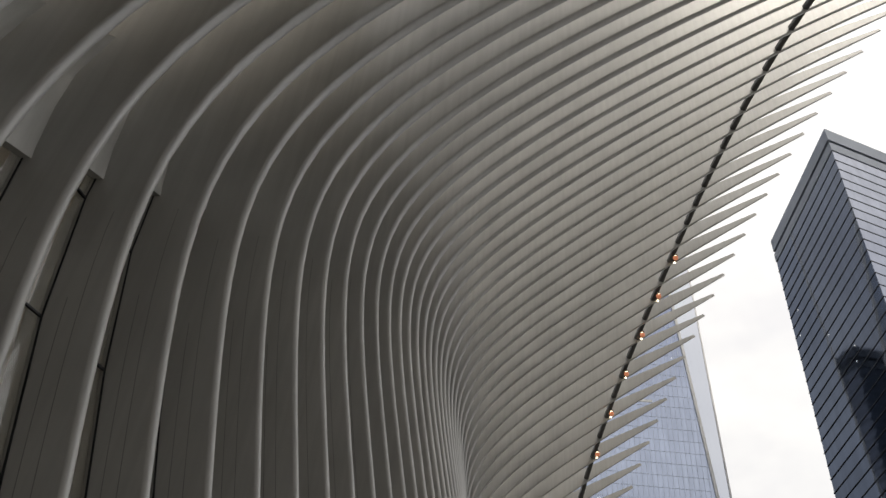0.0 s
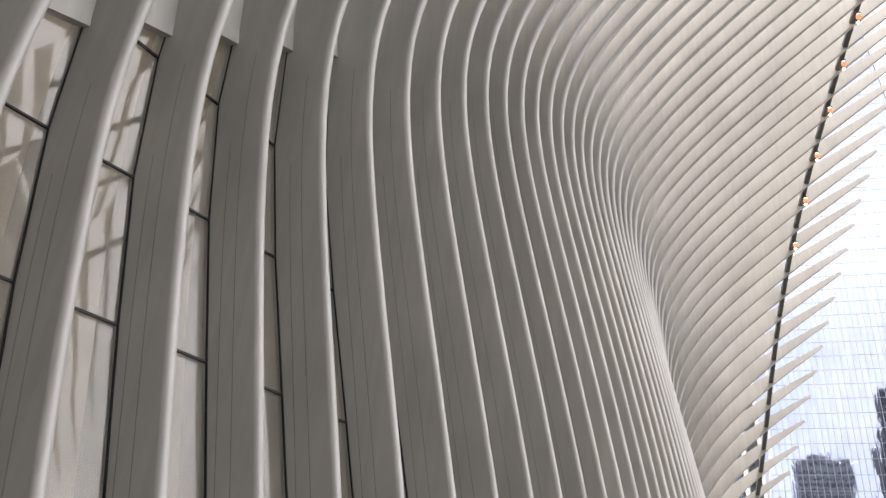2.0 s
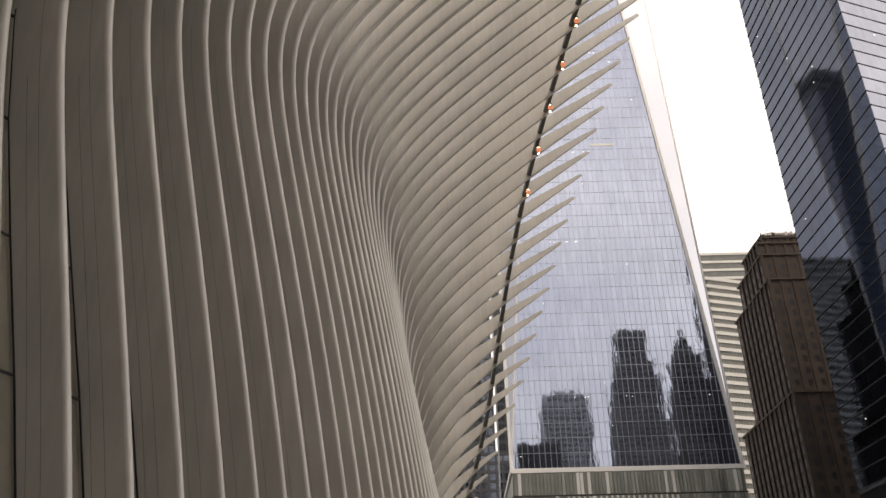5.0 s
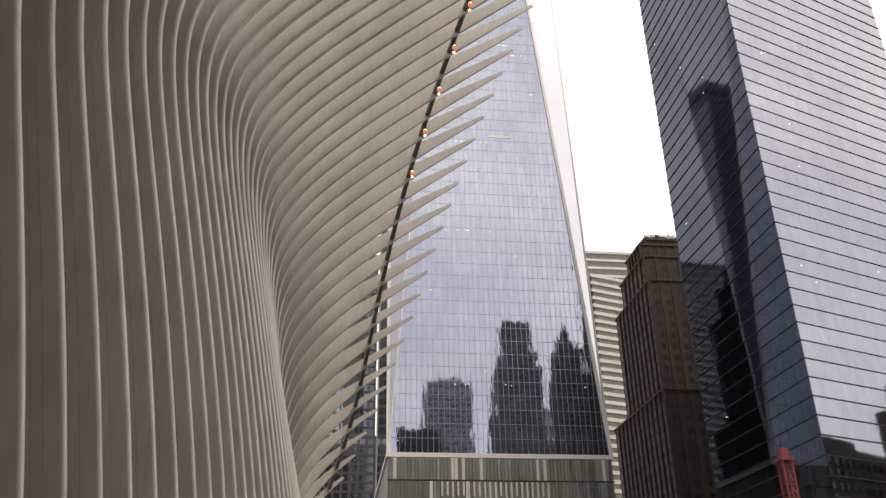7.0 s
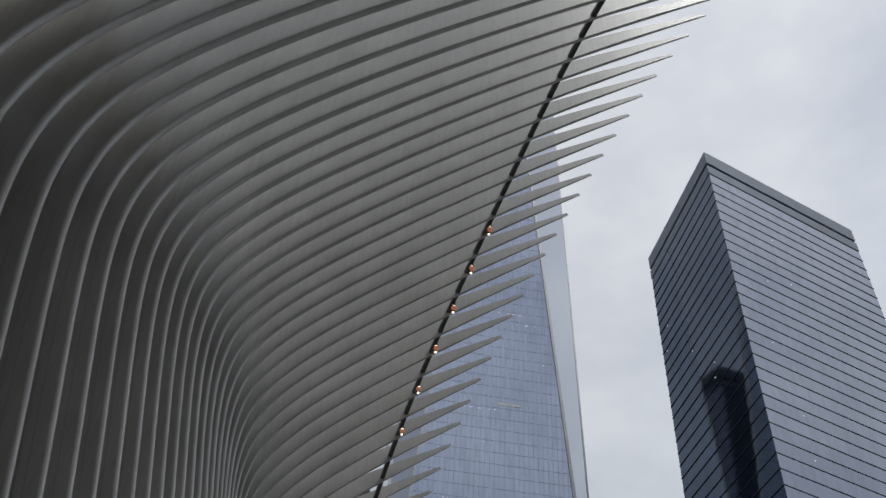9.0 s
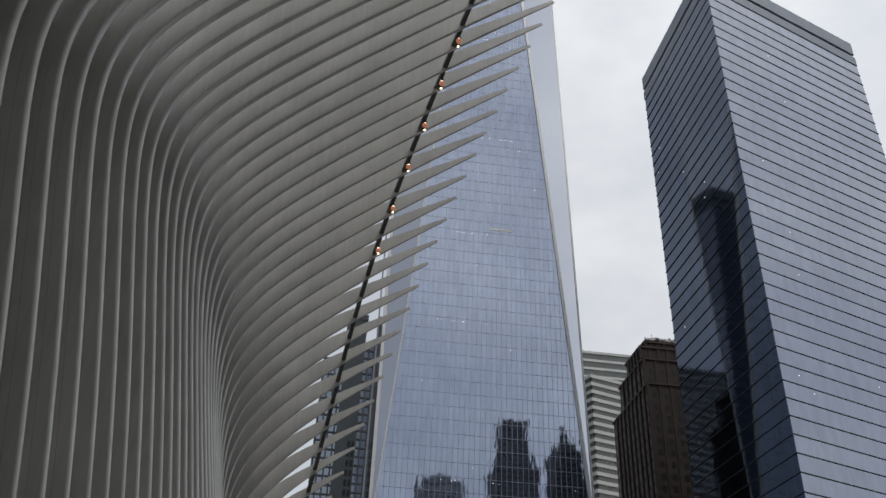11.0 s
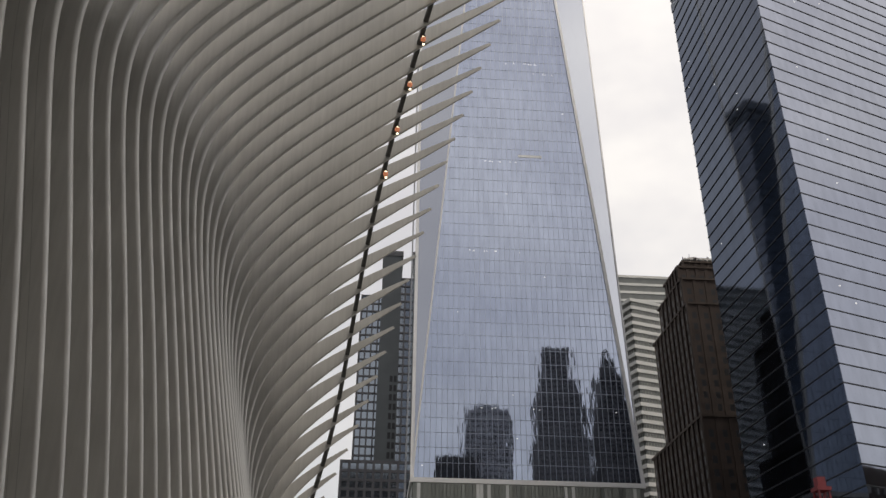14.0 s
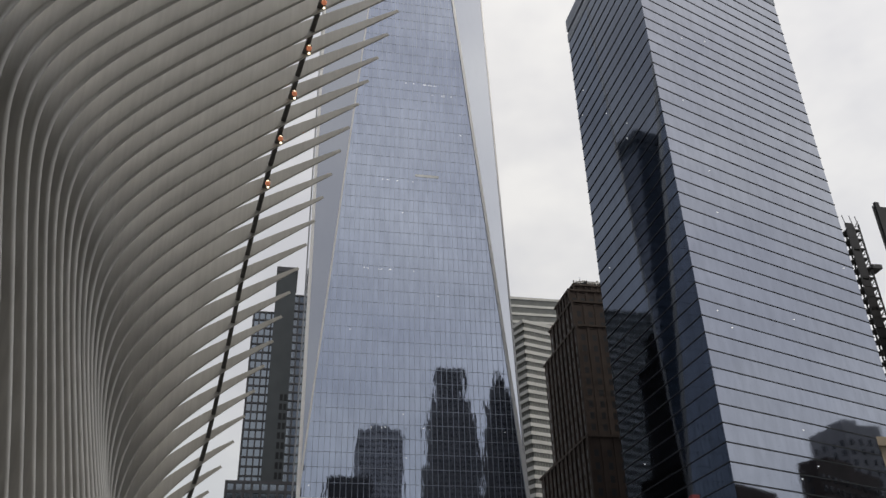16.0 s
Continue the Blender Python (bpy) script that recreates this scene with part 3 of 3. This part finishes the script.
def masonry(name, x0, x1, y0, y1, z0, z1, bay=4.3, storey=4.3):
    s = Soup()
    s.box(x0, x1, y0, y1, z0, z1)
    blk = s.make(name, M_BRICK, brown)
    ww, pier = Soup(), Soup()
    for axis in (0, 1):
        lo, hi = (x0, x1) if axis == 0 else (y0, y1)
        n = max(int((hi - lo) / bay), 1)
        for i in range(n):
            c = lo + (i + 0.5) * (hi - lo) / n
            zz = z0 + 1.2
            while zz + 2.2 < z1 - 1.0:
                if axis == 0:
                    ww.box(c - 0.8, c + 0.8, y0 - 0.02, y0 + 0.25, zz, zz + 2.4)
                else:
                    ww.box(x0 - 0.02, x0 + 0.25, c - 0.75, c + 0.75, zz, zz + 2.7)
                zz += storey
            e = lo + i * (hi - lo) / n
            if axis == 0:
                pier.box(e - 0.55, e + 0.55, y0 - 0.2, y0 + 0.1, z0, z1 + 0.25)
            else:
                pier.box(x0 - 0.55, x0 + 0.1, e - 0.7, e + 0.7, z0, z1 + 0.25)
    cn = Soup()
    cn.box(x0 - 0.6, x1 + 0.3, y0 - 0.4, y1 + 0.3, z1 - 0.5, z1 + 0.3)
    cn.make("cornice", M_BRICKPALE, blk)
    wo = ww.make("window", M_BRICKDARK, blk)
    wo["kind"] = "stuff"
    po = pier.make("pier", M_BRICK, blk)
    po["kind"] = "stuff"


masonry("base_block", -12.5, 47, -18, 37, 0, 90)
masonry("shaft", -8.0, 40, -7, 34, 90, 136)
masonry("upper_shaft", -7.2, 34, -3, 26, 136, 148)
masonry("shoulder", -6.5, 22, 1, 18, 148, 155, 3.4, 3.6)
masonry("crown", -3.5, 14, 3, 14, 155, 158.5, 2.4, 3.4)
cap = Soup()
for (a, z0), (b, z1) in (((0.0, 158.8), (0.6, 160.2)), ((0.9, 160.2), (2.6, 161.6)), ((2.8, 161.6), (4.2, 162.4))):
    cap.hexa([(x, y, z) for i, z in ((a, z0), (b, z1)) for x, y in ((-3.0 + i, 3.2 + i * 0.8), (12.5 - i, 3.2 + i * 0.8), (12.5 - i, 13.5 - i * 0.8), (-3.0 + i, 13.5 - i * 0.8))])
cap.make("roof", M_BRICKDARK, brown, "dark weathered stepped roof")
rnd = random.Random(7)
for i in range(30):
    on_edge = i < 18
    x = -3.2 + 15.4 * (i % 18) / 17 if on_edge else rnd.uniform(-1, 10)
    y = rnd.uniform(3.0, 3.6) if on_edge else rnd.uniform(4, 11)
    r = rnd.uniform(0.16, 0.34)
    top = (159.3 if on_edge else 161.4) + rnd.uniform(0, 1.1)
    s = Soup()
    s.box(x - r, x + r, y - r, y + r, 158.6, top)
    s.hexa([(x - r - 0.1, y - r - 0.1, top), (x + r + 0.1, y - r - 0.1, top), (x + r + 0.1, y + r + 0.1, top), (x - r - 0.1, y + r + 0.1, top),
            (x - 0.05, y - 0.05, top + 0.6), (x + 0.05, y - 0.05, top + 0.6), (x + 0.05, y + 0.05, top + 0.6), (x - 0.05, y + 0.05, top + 0.6)])
    s.make("finial", M_BRICKDARK if i % 3 else M_BRICK, brown)

for x, h in ((1.5, 3.6), (3.0, 2.4), (8.5, 2.8)):
    s = Soup()
    s.box(x - 0.07, x + 0.07, 7.93, 8.07, 160.9, 161 + h)
    s.box(x - 0.3, x + 0.3, 7.7, 8.3, 160.9, 161.3)
    s.make("antenna", M_DARKSTEEL, brown)

# ---------------------------------------------------------------- pale banded building behind
pale = thing("striped_building", "pale stone office building with dark ribbon windows on every storey", "building", at=(105, 400, 0))


def stripes(pts, top, storey, wall, glass):
    cx, cy = sum(p[0] for p in pts) / 4, sum(p[1] for p in pts) / 4
    s = Soup()
    s.prism([(cx + (x - cx) * 0.975, cy + (y - cy) * 0.975) for x, y in pts], 0, top - 0.5)
    s.make("ribbon_window", glass, pale)
    mu = Soup()
    for a, b in ((pts[3], pts[0]), (pts[0], pts[1])):
        n = int(math.hypot(b[0] - a[0], b[1] - a[1]) / 1.6)
        for i in range(n + 1):
            x, y = a[0] + (b[0] - a[0]) * i / n, a[1] + (b[1] - a[1]) * i / n
            x, y = cx + (x - cx) * 0.982, cy + (y - cy) * 0.982
            mu.box(x - 0.16, x + 0.16, y - 0.16, y + 0.16, 60, top - 0.6)
    mu.make("window_mullion", M_BANDGREY, pale)["kind"] = "stuff"
    zz = top
    while zz > 60:
        b = Soup()
        b.prism(pts, zz - storey * 0.42, zz)
        b.make("stone_band", wall, pale)
        zz -= storey


stripes([(-22.4, -10), (40, 9.7), (28, 42), (-34.5, 22)], 189.4, 4.2, M_WHITEBAND, M_GREENGLASS)
s0 = Soup()
rear = thing("striped_building", "pale office building with dark ribbon windows, taller block", "building", at=(110, 450, 0))
top_r = 233.0
s0.box(-40, 60, 0.4, 40, 0, top_r)
s0.make("ribbon_window", M_GREENGLASS, rear)
zz = top_r + 0.5
while zz > 150:
    b = Soup()
    b.box(-40.5, 60.5, 0, 40.5, zz - 1.5, zz)
    b.make("stone_band", M_WHITEBAND, rear)
    zz -= 5.2

# ---------------------------------------------------------------- gridded building behind the wing
grid = thing("gridded_building", "grey stone tower with square windows and a dark glass strip", "building", at=(-40, 345, 0))


def gridded(name, x0, x1, y0, y1, z0, z1, step=3.6, storey=4.0, half=0.5):
    s = Soup()
    s.box(x0 + 0.5, x1 - 0.5, y0 + 0.5, y1 - 0.5, z0, z1 - 0.4)
    s.make(name + "_glass", M_GRIDGLASS, grid)
    lat = Soup()
    x = x0
    while x <= x1 + 0.01:
        lat.box(x - half, x + half, y0, y0 + 0.7, z0, z1)
        x += step
    zz = z1
    while zz > z0:
        lat.box(x0 - half, x1 + half, y0 + 0.06, y1, zz - 2.2 * half, zz)
        zz -= storey
    o = lat.make(name + "_lattice", M_GRIDDARK, grid)
    o["kind"] = "stuff"


gridded("wing_block", -10.2, 0.0, 1, 30, 0, 164, 2.5, 3.7, 0.3)
gridded("side_block", 6.0, 11.2, 1.2, 30, 0, 173, 2.6, 3.7, 0.3)
gridded("low_block", -14.3, 30, -1, 20, 0, 91, 3.2, 3.6, 0.5)
s = Soup()
s.box(-1.7, 6.7, -0.2, 25, 60, 183)
s.make("glass_strip", M_SLATE, grid, "dark slate glass strip")
s = Soup()
s.box(-2.0, 7.2, -0.5, 20, 183, 185.5)
s.make("cap", M_GRIDDARK, grid)
for zz in range(64, 126, 4):
    s = Soup()
    s.box(3.3, 4.5, -0.32, 0, zz, zz + 2.6)
    s.box(5.0, 6.2, -0.32, 0, zz, zz + 2.6)
    s.make("dark_window", M_BRICKDARK, grid)

# ---------------------------------------------------------------- hoist mast, dark block and tan block at the side
hoist = thing("hoist_mast", "dark steel construction hoist mast of stacked platforms", "hoist", at=(161.7, 240, 0))
for cx in (-2.6, 0.3, 2.6):
    for cy in (-2.4, 2.4):
        s = Soup()
        s.box(cx - 0.22, cx + 0.22, cy - 0.22, cy + 0.22, 0, 161)
        s.make("post", M_DARKSTEEL, hoist)
for i in range(37):
    s = Soup()
    zz = 18 + i * 3.9
    s.box(-2.7, 2.7, -2.6, 2.6, zz, zz + 0.45)
    s.make("platform", M_DARKSTEEL, hoist)
    s = Soup()
    s.box(-2.7, 0.2, -2.66, -2.6, zz + 0.45, zz + (3.9 if i % 3 else 2.9))
    s.make("screen", M_DARKSTONE, hoist)
    s = Soup()
    s.bar((0.3, -2.6, zz + 0.4), (2.6, -2.6, zz + 3.9), 0.25, 0.25)
    s.make("brace", M_DARKSTEEL, hoist)
    s = Soup()
    s.box(0.3, 2.6, -2.64, -2.56, zz + 1.4, zz + 1.6)
    s.make("guard_rail", M_DARKSTEEL, hoist)
s = Soup()
s.box(2.4, 6.2, -3.5, 2, 142.6, 144.2)
s.make("cantilever_deck", M_DARKSTEEL, hoist)
for x in (-2.6, 0.3, 2.6):
    s = Soup()
    s.bar((x, -2.4, 161), (x - 0.5, -2.4, 164.5), 0.2, 0.2, up=(0, 1, 0))
    s.make("mast_tip", M_DARKSTEEL, hoist)

# ---------------------------------------------------------------- red crane
crane = thing("tower_crane", "red lattice crane tower above the street", "crane", at=(45.4, 166.3, 0))
for cx in (-1, 1):
    for cy in (-1, 1):
        s = Soup()
        s.box(cx - 0.17, cx + 0.17, cy - 0.17, cy + 0.17, 0, 41)
        s.make("leg", M_RED, crane)
s = Soup()
for i in range(16):
    z0 = 1 + i * 2.5
    for p, q in (((-1, -1), (1, -1)), ((1, -1), (1, 1)), ((-1, 1), (-1, -1))):
        s.bar((*p, z0), (*q, z0 + 2.5), 0.1, 0.1)
        s.bar((*p, z0), (*q, z0), 0.12, 0.12, up=(0.1, 0.2, 1))
s.make("lattice", M_RED, crane)
s = Soup()
s.box(-1.4, 1.4, -1.4, 1.4, 40.6, 41.3)
s.box(-0.8, 0.8, -0.8, 0.8, 41.3, 43.2)
s.make("head", M_RED, crane)


# ---------------------------------------------------------------- city behind the camera, seen in the glass, and unseen light blockers
def stepped_tower(label, x, y, tiers, material=None, windows=True):
    """Old stepped tower: each tier (half width, half depth, top) with piers between columns of dark windows."""
    m = material or M_DARKSTONE
    ob = thing("stepped_tower", label, "skyscraper", at=(x, y, 0))
    z0 = 0.0
    for hw, hd, top in tiers:
        s = Soup()
        s.box(-hw, hw, -hd, hd, z0, top)
        blk = s.make("tier", m, ob)
        p, wn_ = Soup(), Soup()
        n = max(int(hw * 2 / 3.5), 1)
        for i in range(n + 1):
            c = -hw + 2 * hw * i / n
            p.box(c - 0.7, c + 0.7, hd - 0.1, hd + 0.6, z0, top + 1.0)
            if i < n and windows:
                zz = max(z0, top - 130) + 1.0
                while zz + 2.6 < top:
                    wn_.box(c + 0.8, c + 2 * hw / n - 0.8, hd - 0.1, hd + 0.12, zz, zz + 2.3)
                    zz += 4.0
        p.make("pier", m, blk)["kind"] = "stuff"
        if wn_.v:
            wn_.make("window", M_CITYWINDOW, blk)["kind"] = "stuff"
        z0 = top
    return ob


stepped_tower("dark stone stepped skyscraper with a flat crown", 91, -160, ((22, 18, 110), (19, 16, 178), (16.5, 14, 212), (13, 12, 224), (10, 9, 250)), M_CITYSTONE)
stepped_tower("dark stone skyscraper with a pointed crown", 131, -160, ((12.5, 16, 160), (11.8, 14, 208), (10, 12, 229), (6.5, 7, 236), (3.0, 3.0, 244), (1.2, 1.2, 252)), M_CITYSTONE)
stepped_tower("grey office block with a plant room on the roof", 36.6, -160, ((16.5, 15, 193), (15.5, 14, 198), (7, 8, 203)), M_CITYGREY)
stepped_tower("low dark office block behind the plaza", 14, -150, ((14, 15, 160),))
# blocks across the street, seen only in the glass of the banded tower
for label, pts, top, m in (
        ("low dark brick block across the street", [(140, 127), (212, 142), (214, 132), (142, 117)], 71.5, M_CITYBROWN),
        ("dark brick block across the street", [(209, 145.5), (254, 156), (256, 148), (211, 138)], 89.5, M_CITYBROWN),
        ("grey stone block with a plant room on the roof", [(262, 146), (277, 157), (286, 140), (270, 129)], 116.0, M_CITYGREY)):
    blk = thing("street_block", label, "building", at=(pts[0][0], pts[0][1], 0))
    loc = [(x - pts[0][0], y - pts[0][1]) for x, y in pts]
    s = Soup()
    s.prism(loc, 0, top)
    s.make("body", m, blk)
    mid = (sum(p[0] for p in loc) / 4, sum(p[1] for p in loc) / 4)
    s = Soup()
    s.prism([(mid[0] + (x - mid[0]) * 0.4, mid[1] + (y - mid[1]) * 0.4) for x, y in loc], top, top + 4)
    s.make("plant_room", m, blk)
    s = Soup()
    for a, b in ((loc[3], loc[0]), (loc[0], loc[1])):
        n = max(int(math.hypot(b[0] - a[0], b[1] - a[1]) / 4), 1)
        for i in range(n):
            f = (i + 0.5) / n
            x, y = a[0] + (b[0] - a[0]) * f, a[1] + (b[1] - a[1]) * f
            for j in range(int(top / 4.2) - 1):
                s.box(x - 0.9, x + 0.9, y - 0.5, y + 0.5, 2 + 4.2 * j, 4.4 + 4.2 * j)
    s.make("window", M_CITYWINDOW, blk)["kind"] = "stuff"

dark_block = thing("dark_block", "dark stone tower beside the banded glass tower", "building", at=(152, 212, 0))
s = Soup()
s.prism([(-13.7, -12), (28, -12), (28, 20), (17, 20)], 0, 142.5)
s.make("body", M_DARKSTONE, dark_block)
s = Soup()
for i in range(6):
    s.box(-12.6 + i * 5.4, -11.2 + i * 5.4, -12.5, -11.6, 0, 143.8)
s.make("pier", M_DARKSTONE, dark_block)
tan_block = thing("tan_block", "tan stone building with a plain cornice", "building", at=(66, 132, 0))
s = Soup()
s.prism([(-12.6, -12), (24, -12), (24, 14), (9, 14)], 0, 39.3)
s.make("body", M_TAN, tan_block)
s = Soup()
s.prism([(-13.2, -12.5), (24.5, -12.5), (24.5, 14.5), (9, 14.5)], 39.3, 40.7)
s.make("cornice", M_TAN, tan_block)
stepped_tower("tall dark office slab across the plaza", 163, -110, ((25, 22, 298),))
# added, never in view: stands against the low sky to darken the hall
stepped_tower("unseen dark slab added behind the hall to cut low sky light", -20, -230, ((60, 22, 130),))
# added out of view: keeps southern sky light off the rib sides
stepped_tower("unseen tall dark slab added south of the hall to block sky light", -84, -125, ((64, 25, 200),))
